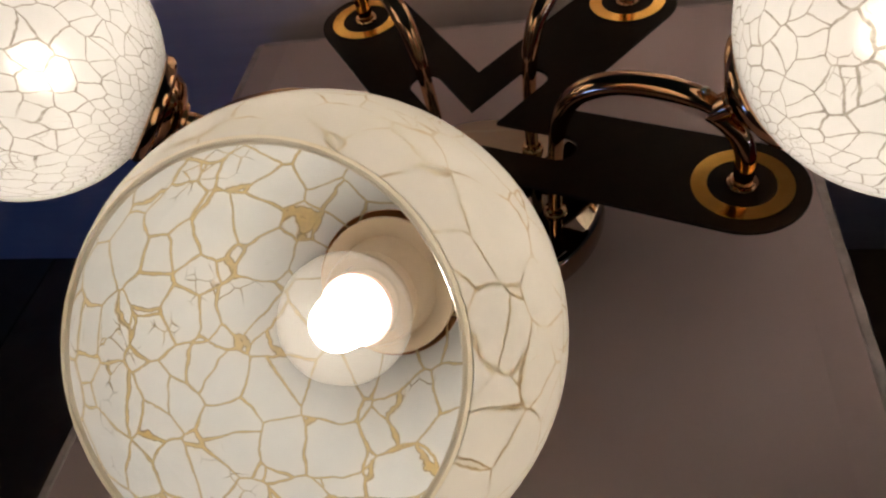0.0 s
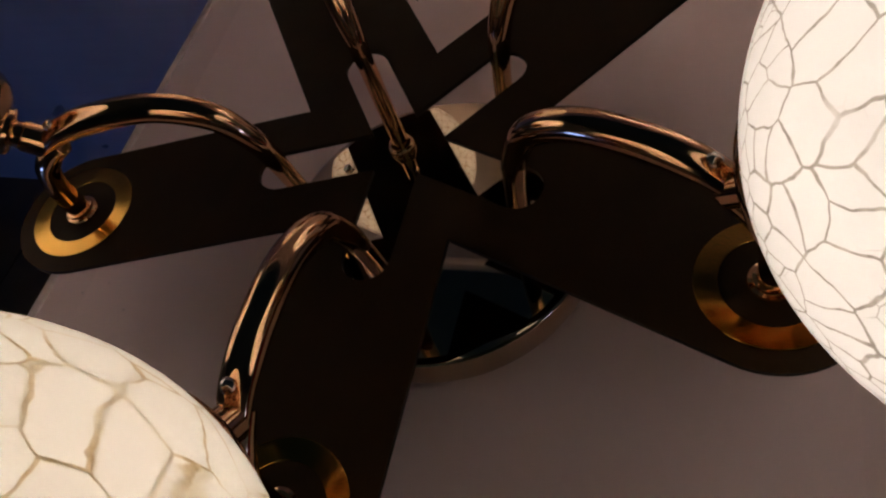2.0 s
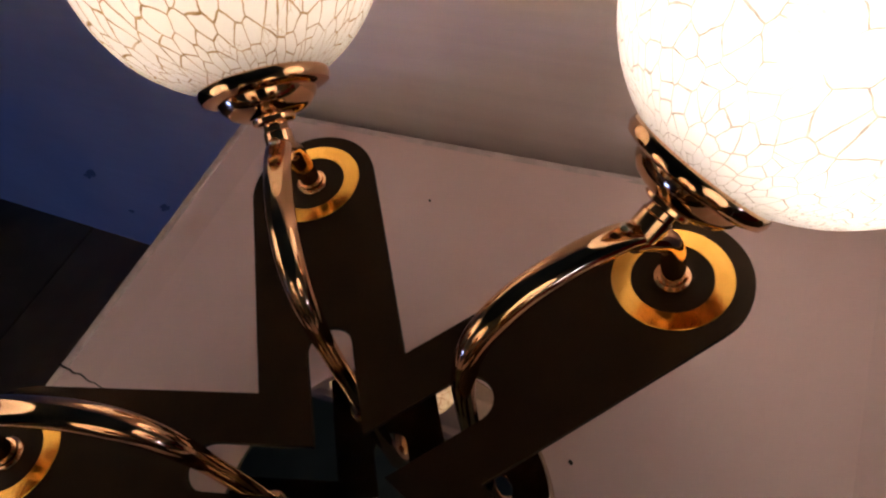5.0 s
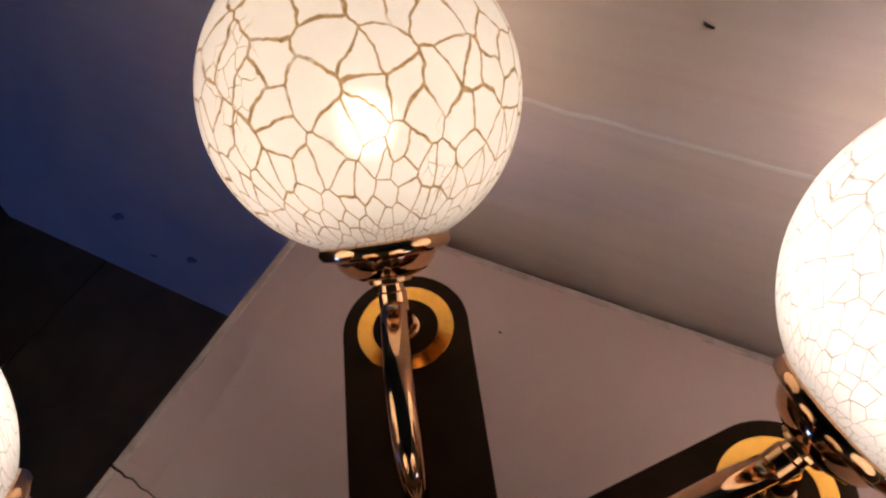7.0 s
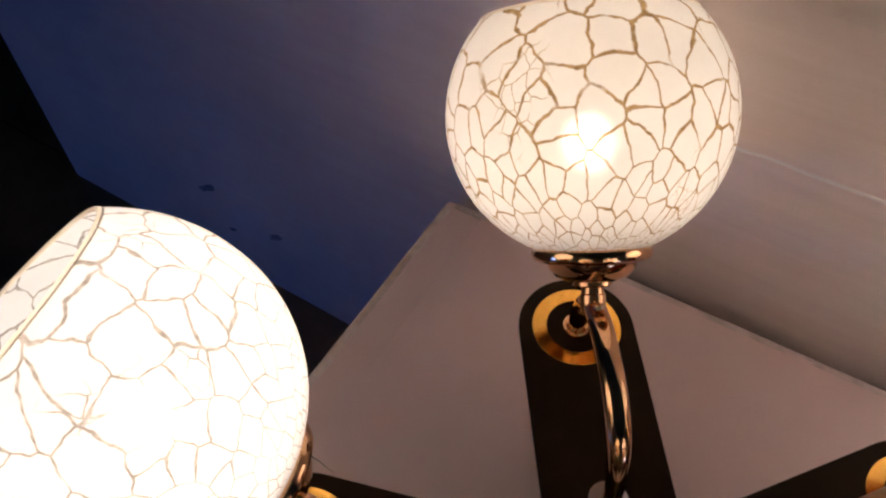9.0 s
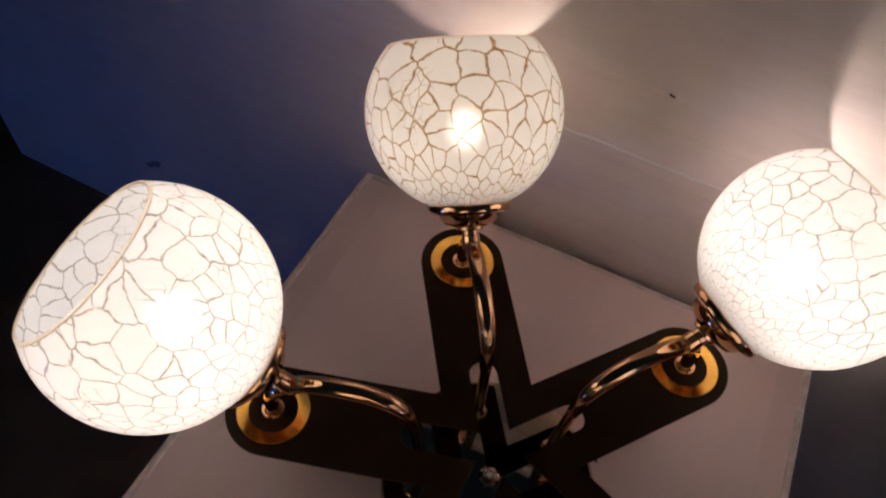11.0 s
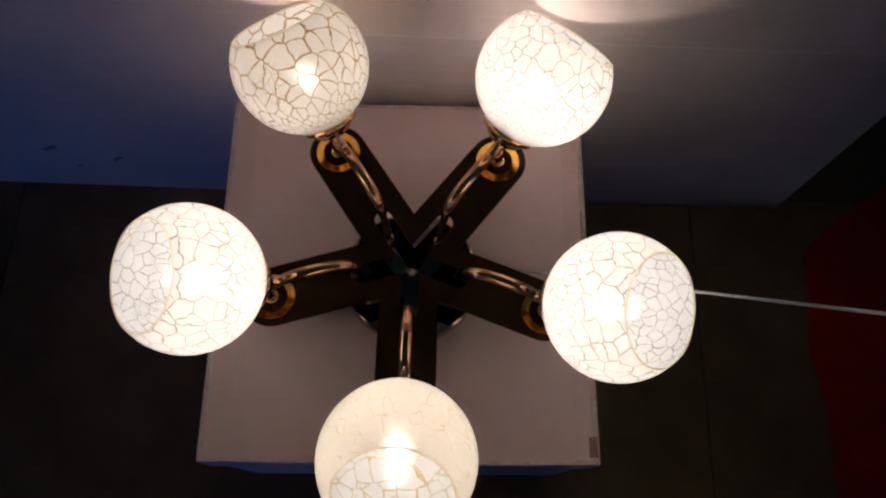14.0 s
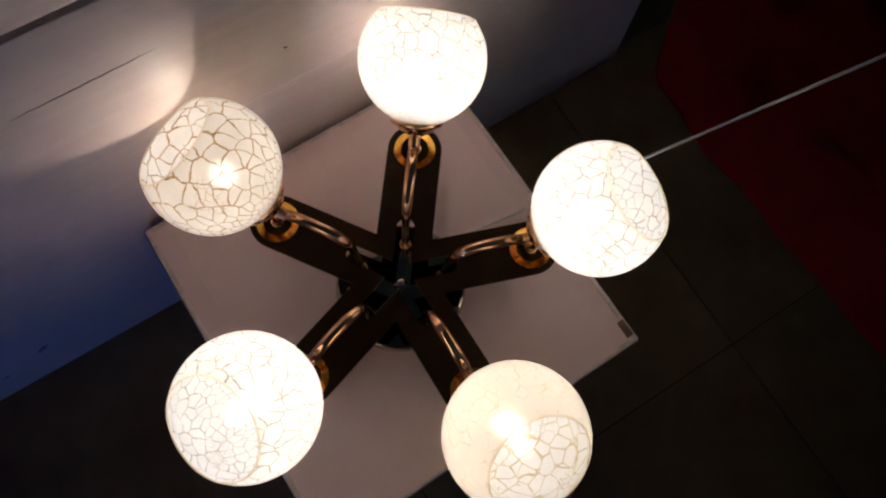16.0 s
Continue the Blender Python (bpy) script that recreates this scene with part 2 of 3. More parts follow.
    gl.inputs["Roughness"].default_value = 0.07
    top = add(t, "ShaderNodeMixShader")
    t.links.new(edge_gloss(t, 0.012, 0.38), top.inputs[0])
    t.links.new(see.outputs[0], top.inputs[1])
    t.links.new(gl.outputs[0], top.inputs[2])
    t.links.new(top.outputs[0], out.inputs[0])
    return m


def clear_glass(name):
    m, t, out = nodes_of(name)
    a = add(t, "ShaderNodeBsdfTransparent")
    a.inputs["Color"].default_value = (0.97, 0.96, 0.94, 1)
    haze = add(t, "ShaderNodeBsdfTranslucent")
    haze.inputs["Color"].default_value = (0.95, 0.92, 0.88, 1)
    veil = add(t, "ShaderNodeMixShader")
    c = add(t, "ShaderNodeTexCoord").outputs["Object"]
    v = add(t, "ShaderNodeMapRange")
    v.inputs["To Min"].default_value, v.inputs["To Max"].default_value = 0.006, 0.030
    t.links.new(noise_tex(t, c, 90.0, 4.0), v.inputs["Value"])
    t.links.new(v.outputs[0], veil.inputs[0])
    t.links.new(a.outputs[0], veil.inputs[1])
    t.links.new(haze.outputs[0], veil.inputs[2])
    g = add(t, "ShaderNodeBsdfGlossy")
    g.inputs["Roughness"].default_value = 0.04
    t.links.new(bump(t, noise_tex(t, c, 160.0, 3.0), 0.35, 0.002), g.inputs["Normal"])
    mx = add(t, "ShaderNodeMixShader")
    t.links.new(edge_gloss(t, 0.004, 0.75), mx.inputs[0])
    t.links.new(veil.outputs[0], mx.inputs[1])
    t.links.new(g.outputs[0], mx.inputs[2])
    t.links.new(mx.outputs[0], out.inputs[0])
    return m


def glow(name, color, strength):
    m, t, out = nodes_of(name)
    e = add(t, "ShaderNodeEmission")
    e.inputs["Color"].default_value = (*color, 1)
    e.inputs["Strength"].default_value = strength
    t.links.new(e.outputs[0], out.inputs[0])
    return m


M_PLATE = surface("dark_brown_metal", (0.020, 0.0094, 0.0028), (0.029, 0.0138, 0.0044), 30, (0.46, 0.60), 0.0, 900, 0.12, 0.0003, 0.11)
M_GOLD = surface("gold_inlay", (0.80, 0.40, 0.075), (0.92, 0.50, 0.12), 60, (0.07, 0.19), 1.0, 700, 0.14, 0.0003)
M_TUBE = surface("rose_gold_chrome", (0.73, 0.425, 0.235), (0.82, 0.495, 0.285), 20, (0.05, 0.11), 1.0, 500, 0.02, 0.0002)
M_BASE = surface("mirror_base", (0.50, 0.39, 0.28), (0.58, 0.46, 0.34), 12, (0.02, 0.05), 1.0, 300, 0.01, 0.0002)
M_STEEL = surface("bright_steel", (0.70, 0.62, 0.52), (0.80, 0.72, 0.62), 30, (0.08, 0.16), 1.0, 400, 0.02, 0.0002)
GLOBE_R = 0.0752
M_GLASS = crackle_glass("crackle_opal_glass", 0.575, 0.047, ((0.26, 0.245, 0.225), (0.44, 0.425, 0.395)), 3.3, tint=(1.0, 0.945, 0.915))
M_DENSE = crackle_glass("dense_crackle_glass", 0.48, 0.056, ((0.23, 0.148, 0.064), (0.41, 0.285, 0.145)), 2.6, tint=(1.0, 0.945, 0.885))
M_PALE = crackle_glass("pale_crackle_glass", 0.56, 0.026, ((0.50, 0.43, 0.33), (0.66, 0.58, 0.47)), 56.0, (0.40, 0.62), tint=(1.0, 0.91, 0.815), solid=True)
M_LEAF = crackle_glass("gold_leaf_crackle", 0.50, 0.036, ((0.22, 0.115, 0.016), (0.46, 0.28, 0.055)), 56.0, (0.12, 0.24), True)
M_LIP = opal_glass("opal_glass_lip")
M_CLEAR = clear_glass("clear_bulb_glass")
M_CORE = glow("warm_core", (1.0, 0.91, 0.815), BULB * 2.2)
M_SPARE = glow("bright_core", (1.0, 0.925, 0.845), BULB * 2.85)
M_COOL = glow("cool_core", (1.0, 0.935, 0.875), BULB * 3.5)
M_STEM = surface("pink_stem", (0.62, 0.36, 0.30), (0.72, 0.46, 0.38), 120, (0.25, 0.4), 0.0, 300, 0.05)
M_SOCKET = surface("beige_socket", (0.50, 0.37, 0.25), (0.58, 0.45, 0.32), 40, (0.35, 0.5), 0.0, 300, 0.05)
M_CARTON = surface("white_carton", (0.72, 0.530, 0.515), (0.81, 0.608, 0.590), 7, (0.45, 0.65), 0.0, 350, 0.10, 0.0006)
M_PANEL = laminate("white_laminate")
M_FLAP = surface("white_flap", (0.75, 0.552, 0.536), (0.83, 0.625, 0.605), 5, (0.40, 0.6), 0.0, 350, 0.08, 0.0006)
M_FOLD = surface("rubbed_fold", (0.50, 0.40, 0.38), (0.80, 0.66, 0.64), 60, (0.45, 0.65), 0.0, 350, 0.2, 0.0006)
M_SEAM = surface("white_seam", (0.74, 0.70, 0.68), (0.80, 0.76, 0.74), 20, (0.3, 0.45), 0.0, 200, 0.05)
M_FLOOR = surface("dark_floor_tile", (0.125, 0.076, 0.036), (0.195, 0.124, 0.064), 9, (0.30, 0.55), 0.0, 200, 0.15, 0.0008, 0.4, vary=0.15)
M_GROUT = surface("dark_grout", (0.030, 0.022, 0.015), (0.050, 0.037, 0.025), 40, (0.8, 0.95), 0.0, 300, 0.3, 0.001)
# room and ceiling tinted green to give the mirror base its teal reflections
M_ROOM = surface("unseen_room_plaster", (0.34, 0.44, 0.41), (0.42, 0.53, 0.50), 3, (0.7, 0.9), 0.0, 80, 0.2, 0.002)
M_CEIL = surface("reflected_green_ceiling", (0.26, 0.38, 0.34), (0.33, 0.46, 0.42), 3, (0.7, 0.9), 0.0, 80, 0.2, 0.002)
M_DARK = surface("black_recess", (0.010, 0.009, 0.008), (0.018, 0.016, 0.014), 10, (0.6, 0.9), 0.0, 120, 0.1)
M_RED = surface("red_cloth", (0.27, 0.008, 0.006), (0.42, 0.014, 0.011), 14, (0.75, 0.95), 0.0, 600, 0.5, 0.001, 0.2)
M_CABLE = surface("white_cable", (0.62, 0.60, 0.58), (0.74, 0.72, 0.70), 30, (0.35, 0.5), 0.0, 200, 0.05)
M_DIRT = surface("dark_dirt", (0.012, 0.008, 0.006), (0.035, 0.022, 0.016), 200, (0.7, 0.9), 0.0, 900, 0.4, 0.0005)
M_SMUDGE = surface("grey_smudge", (0.16, 0.16, 0.18), (0.30, 0.30, 0.32), 90, (0.5, 0.7), 0.0, 300, 0.1)
M_TAPE = surface("brown_tape", (0.24, 0.13, 0.09), (0.34, 0.20, 0.14), 40, (0.3, 0.45), 0.0, 300, 0.1)
M_BLUE = glow("blue_led", (0.03, 0.14, 1.0), 6.0)


# ---------------------------------------------------------------- mesh helpers
def part(name, bm, material, parent=None, label="", smooth=True, m=None):
    me = bpy.data.meshes.new(name)
    bmesh.ops.recalc_face_normals(bm, faces=bm.faces)
    bm.to_mesh(me)
    bm.free()
    me.materials.append(material)
    if smooth:
        for p in me.polygons:
            p.use_smooth = True
        me.set_sharp_from_angle(angle=radians(38))
    ob = new(name, me)
    if m is not None:
        ob.matrix_basis = m
    if parent is not None:
        ob.parent = parent
    if label:
        ob["label"] = label
    return ob


def thing(name, m, label, category, group="", kind=""):
    return tagged(place_empty(name, m), label, category, group, kind)


def place_empty(name, m):
    ob = new(name)
    ob.empty_display_size = 0.02
    ob.matrix_basis = m
    return ob


def box_bm(x0, x1, y0, y1, z0, z1, bevel=0.0, segs=2):
    bm = bmesh.new()
    bmesh.ops.create_cube(bm, size=1.0)
    for v in bm.verts:
        v.co = Vector((x0 + (v.co.x + 0.5) * (x1 - x0), y0 + (v.co.y + 0.5) * (y1 - y0), z0 + (v.co.z + 0.5) * (z1 - z0)))
    if bevel:
        bmesh.ops.bevel(bm, geom=bm.edges[:], offset=bevel, segments=segs, affect="EDGES", profile=0.5)
    return bm


def lathe(profile, seg=48, m=None, closed=False):
    """Turn a profile of (radius, height) about z."""
    bm = bmesh.new()
    rings = []
    for r, z in profile:
        if r < 1e-6:
            rings.append([bm.verts.new((0, 0, z))])
        else:
            rings.append([bm.verts.new((r * math.cos(2 * math.pi * i / seg), r * math.sin(2 * math.pi * i / seg), z)) for i in range(seg)])
    pairs = list(zip(rings, rings[1:]))
    if closed:
        pairs.append((rings[-1], rings[0]))
    for a, b in pairs:
        for i in range(seg):
            j = (i + 1) % seg
            if len(a) == 1 and len(b) == 1:
                continue
            if len(a) == 1:
                bm.faces.new((a[0], b[i], b[j]))
            elif len(b) == 1:
                bm.faces.new((a[i], a[j], b[0]))
            else:
                bm.faces.new((a[i], a[j], b[j], b[i]))
    if m is not None:
        bm.transform(m)
    return bm


def spline(pts, n):
    """Points along a smooth curve through pts (Catmull-Rom)."""
    P = [Vector(p) for p in pts]
    P = [P[0] * 2 - P[1]] + P + [P[-1] * 2 - P[-2]]
    out = []
    for i in range(1, len(P) - 2):
        for k in range(n):
            u = k / n
            a, b, c, d = P[i - 1], P[i], P[i + 1], P[i + 2]
            out.append(0.5 * (2 * b + (c - a) * u + (2 * a - 5 * b + 4 * c - d) * u * u + (3 * b - a - 3 * c + d) * u ** 3))
    out.append(P[-2])
    return out


def sweep(path, radius, seg=20, squash=None):
    """A tube along path; radius(u) for u in 0..1; squash(u) scales it across the path's plane."""
    bm = bmesh.new()
    n = len(path)
    rings = []
    side = None
    for i, p in enumerate(path):
        t = (path[min(i + 1, n - 1)] - path[max(i - 1, 0)]).normalized()
        if side is None:
            ref = Vector((0, 1, 0)) if abs(t.y) < 0.9 else Vector((1, 0, 0))
            side = (ref - t * ref.dot(t)).normalized()
        else:
            side = (side - t * side.dot(t)).normalized()
        up = t.cross(side)
        u = i / (n - 1)
        r = radius(u)
        k = squash(u) if squash else 1.0
        rings.append([bm.verts.new(p + side * r * math.cos(2 * math.pi * j / seg) + up * r * k * math.sin(2 * math.pi * j / seg)) for j in range(seg)])
    for a, b in zip(rings, rings[1:]):
        for j in range(seg):
            bm.faces.new((a[j], a[(j + 1) % seg], b[(j + 1) % seg], b[j]))
    bm.faces.new(rings[0])
    bm.faces.new(rings[-1])
    return bm


def merge(*bms):
    """One bmesh out of several."""
    out = bmesh.new()
    for b in bms:
        me = bpy.data.meshes.new("tmp")
        b.to_mesh(me)
        b.free()
        out.from_mesh(me)
        bpy.data.meshes.remove(me)
    return out


# ---------------------------------------------------------------- the room
def room_shell():
    tiles = []
    base = part("floor", box_bm(-3.0, 3.0, -3.4, 0.95, -0.06, -0.004), M_GROUT, None, "dark brown tiled floor, unlit and dull", False, FRONT)
    tagged(base, "dark brown tiled floor, unlit and dull", "floor", "", "structure")
    # unseen walls and ceiling, added to bounce light and fill reflections
    wall_lines = ((-3.0, 3.0, 0.95, 1.07), (-3.0, 3.0, -3.52, -3.4), (-3.12, -3.0, -3.52, 1.07), (3.0, 3.12, -3.52, 1.07))
    for name, (x0, x1, y0, y1) in zip(("wall_north", "wall_south", "wall_west", "wall_east"), wall_lines):
        w = part(name, box_bm(x0, x1, y0, y1, -0.06, 2.4), M_ROOM, None, "", False, FRONT)
        tagged(w, "unseen plain plastered wall, added to bounce dim light", "wall", "", "structure")
    c = part("ceiling", box_bm(-3.12, 3.12, -3.52, 1.07, 2.4, 2.5), M_CEIL, None, "", False, FRONT)
    tagged(c, "unseen plaster ceiling, tinted green to reflect in the mirror base", "ceiling", "", "structure")
    return base


floor = room_shell()


# ---------------------------------------------------------------- white cabinet front behind the box
def cabinet():
    x0, x1 = -0.905, 0.650
    cab = thing("cabinet", FRONT @ pose(0, 0, 0), "white laminate cabinet front standing behind the carton", "cabinet")
    part("body", box_bm(x0 + 0.004, x1 - 0.004, 0.018, 0.52, 0.0, 0.88, 0.003), M_PANEL, cab)
    part("front_panel", box_bm(x0, x1, 0.0, 0.016, 0.0, 0.742, 0.0025), M_PANEL, cab, "white laminate panel, slightly stained")
    part("drawer_front", box_bm(x0, x1, 0.0, 0.016, 0.750, 0.870, 0.0025), M_PANEL, cab)
    part("countertop", box_bm(x0 - 0.01, x1 + 0.01, -0.008, 0.54, 0.8805, 0.91, 0.004), M_PANEL, cab)
    # thin raised seam across the panel
    n = 60
    pts = [Vector((-0.13 + (x1 + 0.12) * i / n, 0.0, 0.484 + 0.0016 * noise.noise((i * 0.6, 2, 5)))) for i in range(n + 1)]
    part("seam", sweep(pts, lambda u: 0.0006, 10, lambda u: 2.2), M_SEAM, cab, "thin raised white seam")
    groove = [Vector((-0.265 + 0.150 * k / 24, 0.0, 0.6490 + 0.0024 * k / 24 + 0.0010 * noise.noise((k * 0.5, 4, 1)))) for k in range(25)]
    part("crease", sweep(groove, lambda u: 0.0010 * math.sin(math.pi * (0.06 + 0.88 * u)), 8, lambda u: 0.5), M_SMUDGE, cab, "thin grey crease")
    # smudges and a fleck on the panel
    for k, (sx, sz, w, h, a) in enumerate(((-0.5985, 0.1445, 0.0165, 0.0055, -35), (-0.4990, 0.1140, 0.0130, 0.0050, -35), (-0.575, 0.082, 0.006, 0.003, -20))):
        part("smudge", blot(w, h, 0.0006, 30 + k), M_SMUDGE, cab, "grey smudge", True, pose(sx, -0.0002, sz, 90, a, 0))
    part("fleck", blot(0.0026, 0.0010, 0.0010, 7), M_DIRT, cab, "small black fleck", True, pose(0.0087, -0.0003, 0.5545, 90, 20, 0))
    return cab


def blot(w, h, thick, seed):
    """A small flat uneven blot in the xy plane, domed along z."""
    bm = bmesh.new()
    seg = 22
    top = bm.verts.new((0, 0, thick))
    r1, r2 = [], []
    for i in range(seg):
        a = 2 * math.pi * i / seg
        q = 1 + 0.55 * noise.noise((math.cos(a) * 1.7, math.sin(a) * 1.7, seed))
        r1.append(bm.verts.new((w * q * 0.6 * math.cos(a), h * q * 0.6 * math.sin(a), thick * 0.85)))
        r2.append(bm.verts.new((w * q * math.cos(a), h * q * math.sin(a), 0)))
    for i in range(seg):
        j = (i + 1) % seg
        bm.faces.new((top, r1[i], r1[j]))
        bm.faces.new((r1[i], r2[i], r2[j], r1[j]))
    return bm


cabinet()


# ---------------------------------------------------------------- carton on the floor
BOX = pose(-0.0161, 0.0047, 0, 0, 0, 37.55)


def carton():
    a, b = 0.2373, 0.2393
    c = thing("carton", BOX, "tall white cardboard carton standing on the dark floor", "box")
    part("body", box_bm(-a + 0.003, a - 0.003, -b + 0.003, b - 0.003, 0.0, BOX_TOP - 0.03, 0.003), M_CARTON, c)
    lid = box_bm(-a, a, -b, b, BOX_TOP - 0.062, BOX_TOP, 0.0035, 3)
    for v in lid.verts:
        q = noise.noise(v.co * 9)
        v.co.x += 0.0018 * q
        v.co.y += 0.0018 * noise.noise(v.co * 9 + Vector((4, 0, 0)))
    lid_ob = part("lid", lid, M_CARTON, c, "white cardboard lid with worn edges")
    part("tape", box_bm(a - 0.0125, a - 0.0020, -b + 0.010, -b + 0.034, BOX_TOP - 0.0005, BOX_TOP + 0.0008, 0.0004), M_TAPE, lid_ob, "scrap of brown tape")
    crack = [Vector((-a + 0.001 + 0.056 * k / 12, 0.0025 - 0.005 * k / 12 + 0.0020 * noise.noise((k * 0.9, 1, 1)), BOX_TOP + 0.0011)) for k in range(13)]
    part("crease", sweep(crack, lambda u: 0.0007 * (1.15 - u), 6), M_DIRT, lid_ob, "dark crease torn into the cardboard")
    for k, (x0, x1, y0, y1) in enumerate(((-a + 0.0006, -a + 0.0078, -b + 0.009, b - 0.009), (a - 0.0078, a - 0.0006, -b + 0.037, b - 0.009), (-a + 0.009, a - 0.009, b - 0.0078, b - 0.0006), (-a + 0.009, a - 0.009, -b + 0.0006, -b + 0.0078))):
        n = 48
        rim = bmesh.new()
        rows = []
        for q in range(n + 1):
            u = q / n
            dz = 0.0004 * noise.noise((u * 17, k * 5.0, 2))
            wob = 0.0007 * noise.noise((u * 23, k * 3.0, 8))
            if x1 - x0 < y1 - y0:
                y = y0 + (y1 - y0) * u
                line = [(x0, y), (x0 + 0.0012, y), (x1 - 0.0012 + wob, y), (x1 + wob, y)]
            else:
                x = x0 + (x1 - x0) * u
                line = [(x, y0), (x, y0 + 0.0012), (x, y1 - 0.0012 + wob), (x, y1 + wob)]
            rows.append([rim.verts.new((px, py, BOX_TOP + h + (dz if h > 0 else 0.0))) for (px, py), h in zip(line, (-0.0006, 0.0010, 0.0008, -0.0004))])
        for ra, rb in zip(rows, rows[1:]):
            for w in range(3):
                rim.faces.new((ra[w], ra[w + 1], rb[w + 1], rb[w]))
            rim.faces.new((ra[3], ra[0], rb[0], rb[3]))
        rim.faces.new(rows[0])
        rim.faces.new(rows[-1])
        part("edge_fold", rim, M_FOLD, lid_ob, "thin folded edge, rubbed and dirty")
    part("flap", box_bm(-a + 0.034, a - 0.030, -b + 0.004, b - 0.004, BOX_TOP - 0.001, BOX_TOP + 0.0009, 0.0004), M_FLAP, lid_ob, "smoother white top flap")
    return c


carton()


def crumbs():
    bms = []
    rnd = random.Random(4)
    spots = [(0.0025, 0.0924, 0.0020), (0.0204, 0.0939, 0.0016), (-0.1752, 0.1177, 0.0011)]
    spots += [(rnd.uniform(-0.2, 0.2), rnd.uniform(-0.2, 0.2), rnd.uniform(0.0003, 0.0006)) for _ in range(5)]
    for i, (x, y, s) in enumerate(spots):
        b = blot(s, s * 0.7, s * 0.8, 50 + i)
        b.transform(Matrix.Translation((x, y, BOX_TOP + 0.0009)))
        bms.append(b)
    ob = part("crumbs", merge(*bms), M_DIRT)
    tagged(ob, "dark crumbs of dirt lying on the white carton", "dirt", "", "stuff")


crumbs()


# ---------------------------------------------------------------- the five-armed lamp
HALF, SLOT = 0.0344, 0.0109
FOOT_R, SLOT_END = 0.165, 0.0715
GLOBE_AT, GLOBE_Z = 0.2256, 0.1144
NECK_AT, NECK_Z = 0.1490, 0.0480
MOUTH_R = 0.0560


def star_outline(half, end_r, seg):
    """Closed outline of five round-ended arms joined at the middle."""
    pts = []
    notch = half / math.sin(radians(36))
    for a in sorted(ARMS):
        d = Vector((math.cos(radians(a)), math.sin(radians(a))))
        s = Vector((-d.y, d.x))
        na = radians(a - 36)
        pts.append(Vector((math.cos(na), math.sin(na))) * notch)
        for i in range(seg + 1):
            q = math.pi * i / seg - math.pi / 2
            pts.append(d * (end_r + half * math.cos(q)) + s * half * math.sin(q))
    return pts


def star_plate(thick):
    bm = bmesh.new()
    edges = []
    for loop in (star_outline(HALF, FOOT_R, 28), star_outline(SLOT, SLOT_END - SLOT, 12)):
        vs = [bm.verts.new((p.x, p.y, 0)) for p in loop]
        edges += [bm.edges.new((vs[i], vs[(i + 1) % len(vs)])) for i in range(len(vs))]
    bmesh.ops.triangle_fill(bm, use_beauty=True, use_dissolve=False, edges=edges)
    g = bmesh.ops.extrude_face_region(bm, geom=bm.faces[:])
    bmesh.ops.translate(bm, vec=(0, 0, -thick), verts=[v for v in g["geom"] if isinstance(v, bmesh.types.BMVert)])
    return bm


def holder_frames(shift):
    """For one arm: the frame at distance s from its globe's middle along the axis, z towards the mouth."""
    mid = Vector((GLOBE_AT + shift[0], shift[2], GLOBE_Z + shift[1]))
    zx = (mid - Vector((NECK_AT, 0, NECK_Z))).normalized()
    xx = Vector((0, 1, 0)).cross(zx).normalized()
    yy = zx.cross(xx)

    def along(s):
        o = mid + zx * s
        return Matrix(((xx.x, yy.x, zx.x, o.x), (xx.y, yy.y, zx.y, o.y), (xx.z, yy.z, zx.z, o.z), (0, 0, 0, 1)))
    return along


def globe_profile():
    lo = -math.sqrt(GLOBE_R ** 2 - 0.020 ** 2)
    hi = math.sqrt(GLOBE_R ** 2 - MOUTH_R ** 2)
    a0, a1 = math.acos(lo / GLOBE_R), math.acos(hi / GLOBE_R)
    n = 40
    return [(GLOBE_R * math.sin(a0 + (a1 - a0) * i / n), GLOBE_R * math.cos(a0 + (a1 - a0) * i / n)) for i in range(n + 1)]


def ring_bm(r0, r1, z0, z1, seg=56):
    b = 0.0002
    return lathe([(r0, z0), (r1, z0), (r1, z1 - b), (r1 - b, z1), (r0 + b, z1), (r0, z1 - b)], seg, None, True)


def tube_path():
    up = [(0.0545, 0, -0.0578), (0.0562, 0, -0.030), (0.0590, 0, 0.0), (0.0632, 0, 0.022), (0.0735, 0, 0.0415), (0.0935, 0, 0.0530),
          (0.1170, 0, 0.0555), (0.1370, 0, 0.0530), (0.1490, 0, 0.0478)]
    return spline(up, 10)


